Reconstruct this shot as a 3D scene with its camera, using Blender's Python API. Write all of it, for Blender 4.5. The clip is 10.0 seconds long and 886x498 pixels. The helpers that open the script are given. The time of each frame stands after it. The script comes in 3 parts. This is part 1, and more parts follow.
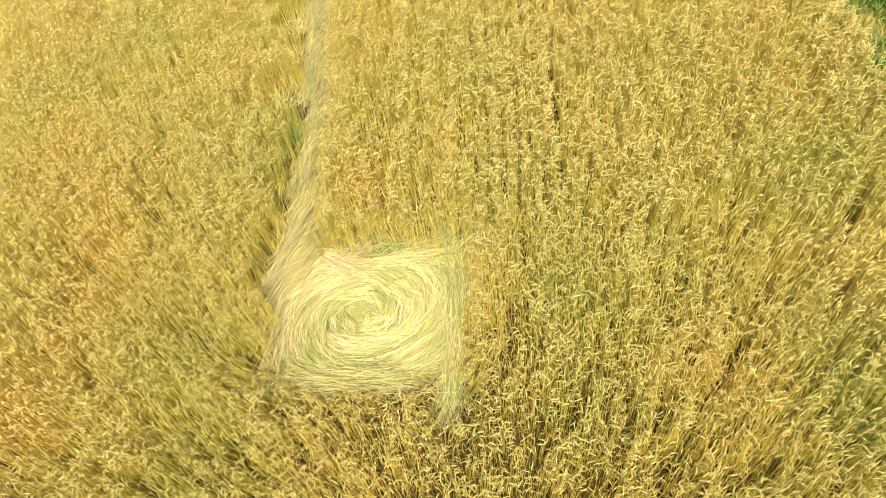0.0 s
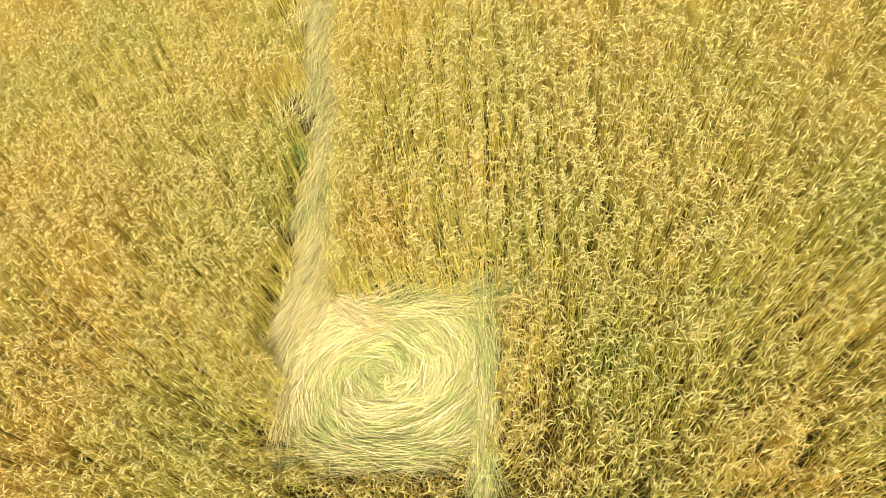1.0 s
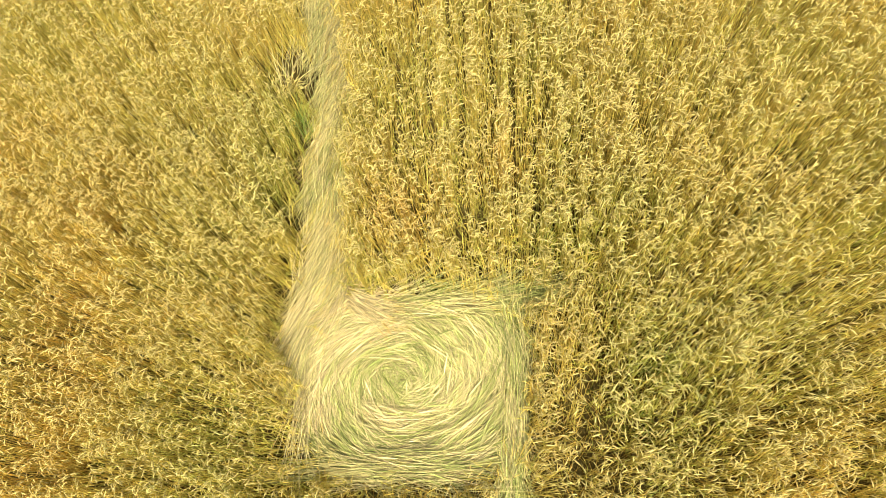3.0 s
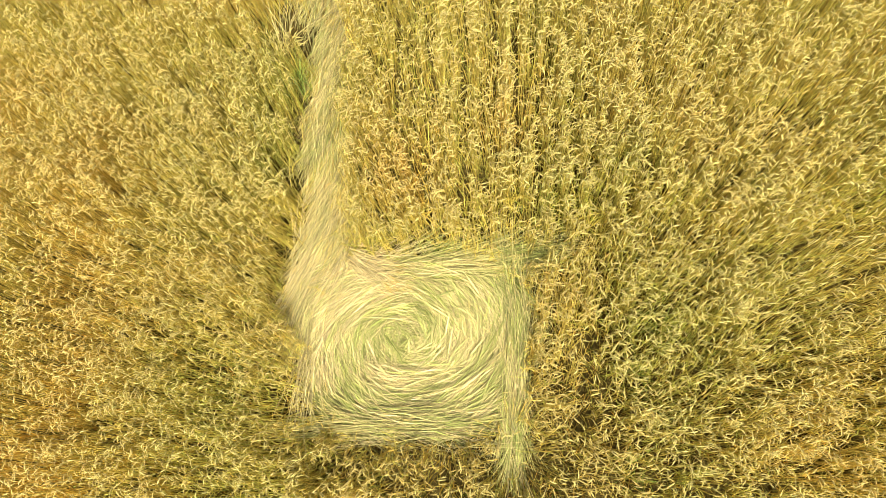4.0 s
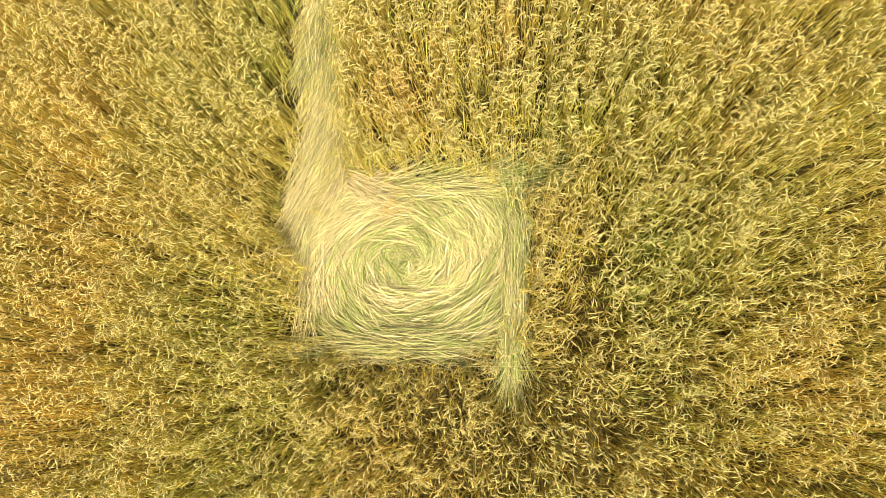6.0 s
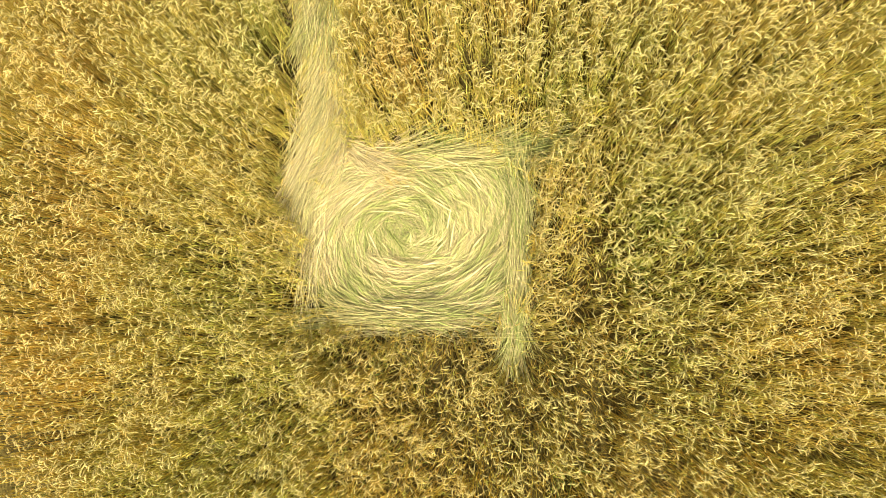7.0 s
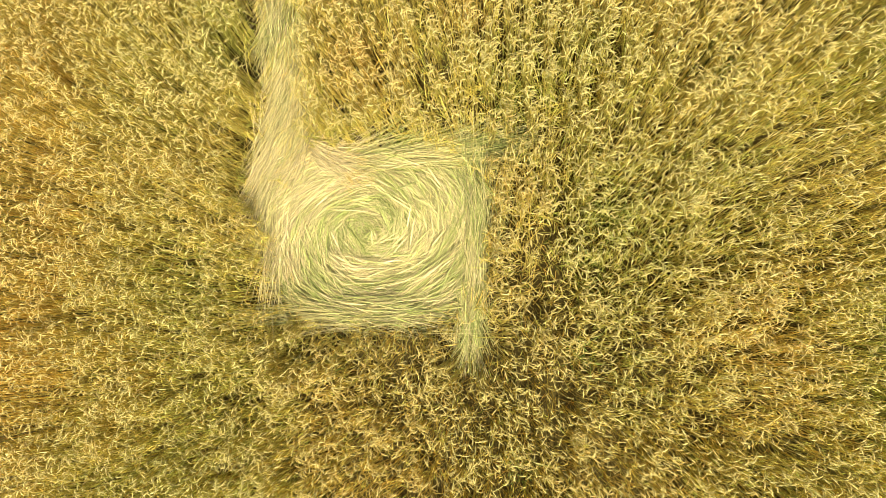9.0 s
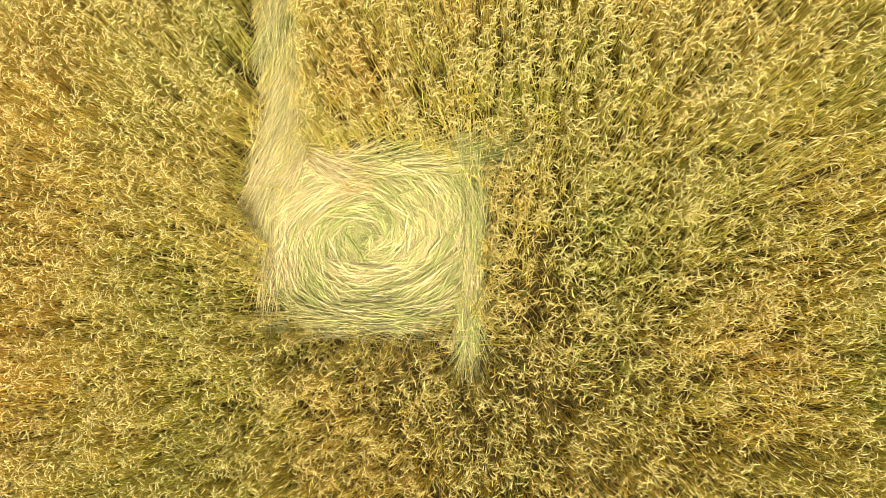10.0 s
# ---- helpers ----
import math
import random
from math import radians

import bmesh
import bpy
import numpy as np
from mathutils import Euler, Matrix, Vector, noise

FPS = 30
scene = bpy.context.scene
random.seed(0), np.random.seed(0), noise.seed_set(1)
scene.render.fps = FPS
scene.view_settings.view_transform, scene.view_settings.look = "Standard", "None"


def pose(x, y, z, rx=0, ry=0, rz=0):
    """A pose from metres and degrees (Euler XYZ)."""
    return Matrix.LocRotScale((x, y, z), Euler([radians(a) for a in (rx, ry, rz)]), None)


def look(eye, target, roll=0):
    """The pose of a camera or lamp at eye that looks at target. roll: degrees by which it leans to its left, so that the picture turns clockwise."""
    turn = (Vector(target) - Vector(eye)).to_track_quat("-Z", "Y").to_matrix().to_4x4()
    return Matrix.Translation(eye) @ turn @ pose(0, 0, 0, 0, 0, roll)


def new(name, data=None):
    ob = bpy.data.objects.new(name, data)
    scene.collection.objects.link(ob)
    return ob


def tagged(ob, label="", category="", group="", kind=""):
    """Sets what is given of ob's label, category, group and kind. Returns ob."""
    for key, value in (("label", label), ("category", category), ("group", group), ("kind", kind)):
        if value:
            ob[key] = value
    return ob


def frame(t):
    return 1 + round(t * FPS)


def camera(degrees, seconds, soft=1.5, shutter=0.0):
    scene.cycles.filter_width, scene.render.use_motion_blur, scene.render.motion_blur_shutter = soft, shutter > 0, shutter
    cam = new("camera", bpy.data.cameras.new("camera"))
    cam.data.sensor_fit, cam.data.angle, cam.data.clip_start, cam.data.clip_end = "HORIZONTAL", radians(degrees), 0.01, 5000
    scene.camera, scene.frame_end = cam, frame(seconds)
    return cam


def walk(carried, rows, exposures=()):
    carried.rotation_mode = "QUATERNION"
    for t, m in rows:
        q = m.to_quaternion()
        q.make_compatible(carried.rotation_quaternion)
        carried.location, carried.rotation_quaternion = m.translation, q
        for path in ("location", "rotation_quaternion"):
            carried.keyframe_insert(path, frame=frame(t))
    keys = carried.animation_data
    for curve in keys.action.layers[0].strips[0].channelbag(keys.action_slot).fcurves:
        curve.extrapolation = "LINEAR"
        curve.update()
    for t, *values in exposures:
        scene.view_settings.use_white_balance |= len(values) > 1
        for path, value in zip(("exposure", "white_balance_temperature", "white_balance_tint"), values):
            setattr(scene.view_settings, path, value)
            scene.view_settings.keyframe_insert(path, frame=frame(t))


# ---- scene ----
cam = camera(69.3, 10.0, soft=0.55)
# seconds, eye in metres, turn in degrees
PATH = [
    (0.0, 1.793, -3.465, 6.576, 34.09, 6.79, 0.95),
    (0.5, 1.584, -2.755, 6.514, 31.78, 6.59, 0.88),
    (1.0, 1.403, -2.005, 6.453, 29.06, 6.40, 0.76),
    (1.5, 1.248, -1.422, 6.400, 26.77, 6.06, 0.68),
    (2.0, 1.151, -0.966, 6.391, 24.00, 5.99, 0.57),
    (2.5, 1.109, -0.877, 6.373, 21.87, 5.97, 0.45),
    (4.0, 1.054, -0.794, 6.396, 15.69, 5.85, 0.32),
    (4.5, 1.070, -0.750, 6.403, 13.70, 5.77, 0.27),
    (5.0, 1.103, -0.662, 6.407, 11.11, 5.90, 0.22),
    (5.5, 1.109, -0.619, 6.400, 9.07, 5.99, 0.19),
    (6.0, 1.055, -0.551, 6.387, 6.59, 5.86, 0.10),
    (7.5, 1.004, -0.545, 6.348, 3.77, 5.65, -0.02),
    (8.0, 1.188, -0.586, 6.359, 3.84, 5.79, 0.00),
    (8.5, 1.382, -0.580, 6.398, 3.82, 5.91, 0.01),
    (9.0, 1.443, -0.562, 6.443, 3.87, 5.91, -0.03),
    (9.5, 1.478, -0.516, 6.456, 3.79, 5.99, -0.03),
    (10.0, 1.479, -0.484, 6.458, 3.79, 5.99, -0.03),
]
walk(cam, [(t, pose(x, y, z, rx, ry, rz)) for t, x, y, z, rx, ry, rz in PATH], exposures=[(0.0, 1.11, 6600, -2), (2.5, 1.09, 6750, -2), (5.0, 1.08, 6850, -2), (10.0, 1.08, 6850, -2)])

# ---- light: high summer sun and clear sky ----
SUN_EL, SUN_AZ = 58.0, 171.0  # degrees; azimuth clockwise from +y
world = bpy.data.worlds.new("summer_sky")
scene.world = world
world.use_nodes = True
wn = world.node_tree.nodes
sky = wn.new("ShaderNodeTexSky")
sky.sky_type, sky.sun_disc = "NISHITA", False
sky.sun_elevation, sky.sun_rotation = radians(SUN_EL), radians(SUN_AZ)
sky.dust_density, sky.ozone_density, sky.air_density = 8.0, 0.4, 0.8  # hazy
world.node_tree.links.new(sky.outputs[0], wn["Background"].inputs[0])
wn["Background"].inputs[1].default_value = 0.145
sun = new("sun", bpy.data.lights.new("sun", "SUN"))
sun.data.energy, sun.data.angle, sun.data.color = 3.1, radians(2.0), (1.0, 0.955, 0.87)
away = Vector((math.sin(radians(SUN_AZ)) * math.cos(radians(SUN_EL)), math.cos(radians(SUN_AZ)) * math.cos(radians(SUN_EL)), math.sin(radians(SUN_EL))))
sun.matrix_world = look(away * 40, (0, 0, 0))


# ---- materials ----
def mat_new(name, rough=0.5, spec=0.3):
    m = bpy.data.materials.new(name)
    m.use_nodes = True
    b = m.node_tree.nodes["Principled BSDF"]
    b.inputs["Roughness"].default_value = rough
    b.inputs["Specular IOR Level"].default_value = spec
    return m, m.node_tree.nodes, m.node_tree.links, b


def ramp(nodes, stops):
    r = nodes.new("ShaderNodeValToRGB")
    e = r.color_ramp.elements
    while len(e) < len(stops):
        e.new(0.5)
    for el, (p, c) in zip(e, stops):
        el.position, el.color = p, (*c, 1)
    return r


def math_node(nodes, links, op, a, b):
    n = nodes.new("ShaderNodeMath")
    n.operation = op
    for k, v in enumerate((a, b)):
        if isinstance(v, (int, float)):
            n.inputs[k].default_value = v
        else:
            links.new(v, n.inputs[k])
    return n.outputs[0]


def plant_material(name, stops, spread=0.3, shade=0.35, rough=0.5, spec=0.3, thin=0.0, grain=60.0, by_object=False):
    """Plant tissue. 'ripe' (0 green to 1 orange) is stored with each stalk; stalks differ a little from one another."""
    m, nodes, links, b = mat_new(name, rough, spec)
    ripe = nodes.new("ShaderNodeAttribute")
    ripe.attribute_name = "ripe"
    geo = nodes.new("ShaderNodeNewGeometry")
    if by_object:
        rnd = nodes.new("ShaderNodeObjectInfo").outputs["Random"]
    else:
        rnd = geo.outputs["Random Per Island"]
    off = math_node(nodes, links, "MULTIPLY", math_node(nodes, links, "SUBTRACT", rnd, 0.5), spread)
    col = ramp(nodes, stops)
    links.new(math_node(nodes, links, "ADD", ripe.outputs["Fac"], off), col.inputs[0])
    wob = nodes.new("ShaderNodeTexNoise")
    wob.inputs["Scale"].default_value, wob.inputs["Detail"].default_value = grain, 2.0
    links.new(geo.outputs["Position"], wob.inputs["Vector"])
    # a second random number out of the first, for the value
    second = math_node(nodes, links, "FRACT", math_node(nodes, links, "MULTIPLY", rnd, 17.31), 0.0)
    value = math_node(nodes, links, "ADD", math_node(nodes, links, "MULTIPLY", second, shade), 1.0 - shade * 0.6)
    value = math_node(nodes, links, "ADD", value, math_node(nodes, links, "MULTIPLY", math_node(nodes, links, "SUBTRACT", wob.outputs["Fac"], 0.5), 0.5))
    hsv = nodes.new("ShaderNodeHueSaturation")
    links.new(value, hsv.inputs["Value"])
    links.new(col.outputs[0], hsv.inputs["Color"])
    links.new(hsv.outputs[0], b.inputs["Base Color"])
    if thin > 0:
        tr = nodes.new("ShaderNodeBsdfTranslucent")
        links.new(hsv.outputs[0], tr.inputs["Color"])
        mix = nodes.new("ShaderNodeMixShader")
        mix.inputs[0].default_value = thin
        links.new(b.outputs[0], mix.inputs[1])
        links.new(tr.outputs[0], mix.inputs[2])
        links.new(mix.outputs[0], nodes["Material Output"].inputs["Surface"])
    return m


EAR_STOPS = [(0.0, (0.543, 0.504, 0.168)), (0.35, (0.663, 0.557, 0.215)), (0.7, (0.695, 0.546, 0.210)), (1.0, (0.705, 0.493, 0.152))]
STEM_STOPS = [(0.0, (0.421, 0.423, 0.080)), (0.35, (0.655, 0.526, 0.122)), (0.7, (0.697, 0.517, 0.117)), (1.0, (0.720, 0.446, 0.080))]
LEAF_STOPS = [(0.0, (0.46, 0.46, 0.08)), (0.4, (0.73, 0.59, 0.14)), (1.0, (0.78, 0.52, 0.11))]
STRAW_STOPS = [(0.0, (0.33, 0.355, 0.095)), (0.35, (0.535, 0.47, 0.19)), (0.7, (0.63, 0.51, 0.24)), (1.0, (0.69, 0.55, 0.29))]
M_EAR = plant_material("rye_ear", EAR_STOPS, 0.45, 0.4, 0.7, 0.12, 0.40, 220.0)
M_AWN = plant_material("rye_awn", [(0.0, (0.54, 0.48, 0.15)), (1.0, (0.72, 0.55, 0.19))], 0.4, 0.3, 0.6, 0.15, 0.35)
M_STEM_ONE = plant_material("single_stem", STEM_STOPS, 0.5, 0.45, 0.55, 0.18, 0.3, by_object=True)
M_EAR_ONE = plant_material("single_ear", EAR_STOPS, 0.45, 0.4, 0.7, 0.12, 0.40, 220.0, by_object=True)
M_STEM = plant_material("rye_stem", STEM_STOPS, 0.5, 0.4, 0.55, 0.18, 0.35)
M_LEAF = plant_material("dry_rye_leaf", LEAF_STOPS, 0.6, 0.45, 0.6, 0.2, 0.5)
M_TRAIL = plant_material("trodden_straw", [(0.0, (0.45, 0.42, 0.10)), (0.4, (0.65, 0.515, 0.15)), (1.0, (0.72, 0.545, 0.18))], 0.6, 0.4, 0.6, 0.15, 0.2)
M_STRAW = plant_material("flattened_straw", STRAW_STOPS, 0.5, 0.8, 0.6, 0.15, 0.2)
M_STRAW_ONE = plant_material("loose_straw", STRAW_STOPS, 0.55, 0.35, 0.6, 0.15, 0.06, by_object=True)
M_GREEN = plant_material("green_grass", [(0.0, (0.062, 0.110, 0.007)), (0.5, (0.10, 0.16, 0.012)), (1.0, (0.28, 0.25, 0.06))], 0.5, 0.6, 0.45, 0.3, 0.3)
M_WEED = plant_material("weed_leaf", [(0.0, (0.20, 0.29, 0.055)), (0.5, (0.30, 0.38, 0.08)), (1.0, (0.44, 0.46, 0.11))], 0.5, 0.5, 0.45, 0.3, 0.3, by_object=True)


def soil_material():
    m, nodes, links, b = mat_new("field_soil", 0.95, 0.1)
    geo = nodes.new("ShaderNodeNewGeometry")
    big, small = nodes.new("ShaderNodeTexNoise"), nodes.new("ShaderNodeTexNoise")
    big.inputs["Scale"].default_value, big.inputs["Detail"].default_value = 1.3, 5
    small.inputs["Scale"].default_value, small.inputs["Detail"].default_value = 45.0, 6
    for n in (big, small):
        links.new(geo.outputs["Position"], n.inputs["Vector"])
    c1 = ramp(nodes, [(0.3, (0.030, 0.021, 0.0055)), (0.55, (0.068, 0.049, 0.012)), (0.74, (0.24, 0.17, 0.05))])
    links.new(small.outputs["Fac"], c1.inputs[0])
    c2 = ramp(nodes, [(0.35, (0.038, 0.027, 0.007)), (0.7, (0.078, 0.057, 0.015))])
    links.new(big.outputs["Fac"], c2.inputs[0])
    mix = nodes.new("ShaderNodeMixRGB")
    mix.inputs[0].default_value = 0.5
    links.new(c1.outputs[0], mix.inputs[1])
    links.new(c2.outputs[0], mix.inputs[2])
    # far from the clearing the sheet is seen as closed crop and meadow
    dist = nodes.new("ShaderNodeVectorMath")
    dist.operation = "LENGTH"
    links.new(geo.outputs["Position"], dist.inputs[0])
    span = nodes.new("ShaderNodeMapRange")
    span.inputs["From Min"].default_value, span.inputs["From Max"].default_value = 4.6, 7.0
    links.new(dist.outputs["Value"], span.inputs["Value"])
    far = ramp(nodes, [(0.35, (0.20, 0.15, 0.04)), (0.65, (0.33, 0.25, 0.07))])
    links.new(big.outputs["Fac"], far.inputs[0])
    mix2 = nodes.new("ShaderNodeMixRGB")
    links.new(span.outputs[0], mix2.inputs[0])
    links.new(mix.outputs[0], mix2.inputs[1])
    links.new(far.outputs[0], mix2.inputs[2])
    links.new(mix2.outputs[0], b.inputs["Base Color"])
    bump = nodes.new("ShaderNodeBump")
    bump.inputs["Strength"].default_value, bump.inputs["Distance"].default_value = 0.6, 0.02
    links.new(small.outputs["Fac"], bump.inputs["Height"])
    links.new(bump.outputs[0], b.inputs["Normal"])
    return m


M_SOIL = soil_material()

# ---- number helpers ----

def value_noise(x, y, size, seed):
    """Smooth noise between -1 and 1, with lumps of about that size in metres."""
    grid = np.random.default_rng(seed).uniform(-1, 1, (256, 256))
    u, v = np.asarray(x) / size + 100.0, np.asarray(y) / size + 100.0
    i, j = np.floor(u).astype(int), np.floor(v).astype(int)
    a, b = u - i, v - j
    a, b = a * a * (3 - 2 * a), b * b * (3 - 2 * b)
    g = lambda p, q: grid[p % 256, q % 256]
    return (g(i, j) * (1 - a) + g(i + 1, j) * a) * (1 - b) + (g(i, j + 1) * (1 - a) + g(i + 1, j + 1) * a) * b


def spot(x, y, cx, cy, r):
    return np.exp(-((x - cx) ** 2 + (y - cy) ** 2) / (r * r))


def ripeness(x, y):
    """0 green, 0.45 plain straw, 1 orange: patches of the stand that ripen sooner or later."""
    r = 0.43 + 0.16 * value_noise(x, y, 1.3, 11) + 0.12 * value_noise(x, y, 0.35, 12)
    for cx, cy, rad, k in ((-3.4, 0.5, 1.1, 0.26), (-4.2, 2.6, 1.2, 0.28), (-3.3, -1.6, 0.9, 0.2), (-0.05, 1.65, 0.45, 0.35), (-0.3, 4.3, 0.7, 0.12),
                           (1.05, 2.1, 0.3, 0.3), (3.9, -0.9, 0.9, 0.22), (3.9, 2.5, 0.8, 0.06), (4.5, 3.4, 1.6, -0.06), (2.0, 3.6, 1.2, -0.03), (-1.45, 0.9, 0.35, 0.2),
                           (1.45, 1.2, 0.35, -0.22), (-2.0, -0.4, 0.6, -0.25), (2.3, 0.0, 0.5, -0.22), (5.4, 1.6, 0.8, -0.4), (5.0, -1.2, 0.8, -0.4),
                           (-5.6, 4.8, 1.5, 0.1), (0.1, 1.08, 0.45, -0.14), (-2.7, 3.4, 0.6, -0.12), (2.2, 1.6, 0.6, -0.1)):
        r = r + k * spot(x, y, cx, cy, rad)
    return np.clip(r, 0.0, 1.0)


def mesh_object(name, verts, quads, material, ripe=None, tris=None, parent=None, smooth=True):
    """One mesh out of arrays of corners, four-sided and three-sided faces."""
    me = bpy.data.meshes.new(name)
    parts_n = [np.asarray(quads, np.int32).reshape(-1, 4)]
    nq, nt = len(parts_n[0]), 0 if tris is None else len(tris)
    loops = parts_n[0].ravel() if nt == 0 else np.concatenate([parts_n[0].ravel(), np.asarray(tris, np.int32).ravel()])
    starts = np.concatenate([np.arange(nq) * 4, nq * 4 + np.arange(nt) * 3]).astype(np.int32)
    me.vertices.add(len(verts))
    me.vertices.foreach_set("co", np.asarray(verts, np.float32).ravel())
    me.loops.add(len(loops))
    me.loops.foreach_set("vertex_index", loops.astype(np.int32))
    me.polygons.add(nq + nt)
    me.polygons.foreach_set("loop_start", starts)
    me.polygons.foreach_set("use_smooth", np.full(nq + nt, smooth))
    if ripe is not None:
        at = me.attributes.new("ripe", "FLOAT", "POINT")
        at.data.foreach_set("value", np.asarray(ripe, np.float32))
    me.materials.append(material)
    me.update(calc_edges=True)
    me.validate()
    ob = new(name, me)
    if parent:
        ob.parent = parent
    return ob


def unit(v):
    return v / np.maximum(np.linalg.norm(v, axis=-1, keepdims=True), 1e-9)


def tubes(P, R, sides=3, flat=1.0, seed=1):
    """Tubes along the lines P (n, k, 3) with radii R (n, k); flat squeezes one axis. Gives corners and faces."""
    n, k, _ = P.shape
    T = np.empty_like(P)
    T[:, 1:-1] = P[:, 2:] - P[:, :-2]
    T[:, 0], T[:, -1] = P[:, 1] - P[:, 0], P[:, -1] - P[:, -2]
    T = unit(T)
    ref = unit(np.random.default_rng(seed).normal(size=(n, 1, 3))) * np.ones((1, k, 1))
    A = unit(np.cross(T, ref))
    B = np.cross(T, A)
    ang = np.arange(sides) * 2 * np.pi / sides
    V = P[:, :, None] + R[:, :, None, None] * (np.cos(ang)[None, None, :, None] * A[:, :, None] + flat * np.sin(ang)[None, None, :, None] * B[:, :, None])
    base = (np.arange(n) * k * sides)[:, None, None]
    a = base + (np.arange(k - 1) * sides)[None, :, None] + np.arange(sides)[None, None]
    b = base + (np.arange(k - 1) * sides)[None, :, None] + (np.arange(sides)[None, None] + 1) % sides
    Q = np.stack([a, b, b + sides, a + sides], -1).reshape(-1, 4)
    return V.reshape(-1, 3), Q, k * sides


def ribbons(P, W):
    """Blades along the lines P (n, k, 3) with half widths as vectors W (n, k, 3)."""
    n, k, _ = P.shape
    V = np.stack([P - W, P + W], 2).reshape(-1, 3)
    base = (np.arange(n) * k * 2)[:, None]
    a = base + (np.arange(k - 1) * 2)[None]
    return V, np.stack([a, a + 1, a + 3, a + 2], -1).reshape(-1, 4), k * 2


# ---- plan of the clearing ----
def trail_middle(y):
    return -0.83 - 0.02 * (y - 1.0) - 0.012 * (y - 1.0) ** 2 + 0.03 * np.sin(y * 2.3)


def inside_patch(x, y):
    """Signed distance to the flattened ground, about; minus inside."""
    wob = 0.06 * value_noise(x, y, 0.22, 31)
    q = (np.abs((x - 0.12) / 1.08) ** 2.9 + np.abs((y - 0.02) / 0.885) ** 2.9) ** (1 / 2.9)
    d = (q - 1.0) * 1.0
    t = np.where(y > 0.6, np.abs(x - trail_middle(y)) - 0.225, 9.0)
    tail = np.minimum(np.hypot((x - 1.07) / 0.7, (y + 0.93)) - 0.15, np.hypot(x - 1.12, y - 0.80) - 0.12)
    gap = np.minimum(np.hypot((x + 1.33), (y - 3.62) / 1.2) - 0.24, np.hypot(x + 1.46, (y - 5.35) / 2.2) - 0.20)
    gap = np.minimum(gap, np.hypot((x + 1.20) / 0.6, y - 4.45) - 0.20)
    corner = np.hypot((x + 1.02) / 0.4, y - 0.62) - 0.40
    return np.minimum(np.minimum(np.minimum(d, t), tail), np.minimum(gap, corner)) + wob


def field_edge(y):
    """x at which the crop gives way to the verge."""
    return 6.36 + 0.05 * np.sin(y * 5.1) + 0.07 * np.sin(y * 2.2 + 1) + np.where(y < 2.6, np.minimum((2.6 - y) * 1.6, 3.0), 0.0)


# ---- ground ----
def build_ground():
    xs = np.concatenate([[-3000, -300, -60], np.linspace(-14, 14, 141), [60, 300, 3000]])
    gx, gy = np.meshgrid(xs, xs, indexing="ij")
    near = (np.abs(gx) < 13.5) & (np.abs(gy) < 13.5)
    gz = np.where(near, 0.018 * value_noise(gx, gy, 0.3, 41) + 0.02 * np.sin(gx * 2 * np.pi / 0.17) * 0.3, 0.0)
    n = len(xs)
    i, j = np.meshgrid(np.arange(n - 1), np.arange(n - 1), indexing="ij")
    a = (i * n + j).ravel()
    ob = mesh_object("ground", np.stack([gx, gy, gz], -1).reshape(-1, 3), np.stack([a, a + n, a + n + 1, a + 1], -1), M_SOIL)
    tagged(ob, "brown crumbly field soil under the ripe rye crop", "ground", kind="structure")


build_ground()


# ---- standing rye ----
SINGLE = (1.36, 2.60, -1.50, 0.50)  # stretch of the stand that is built stalk by stalk


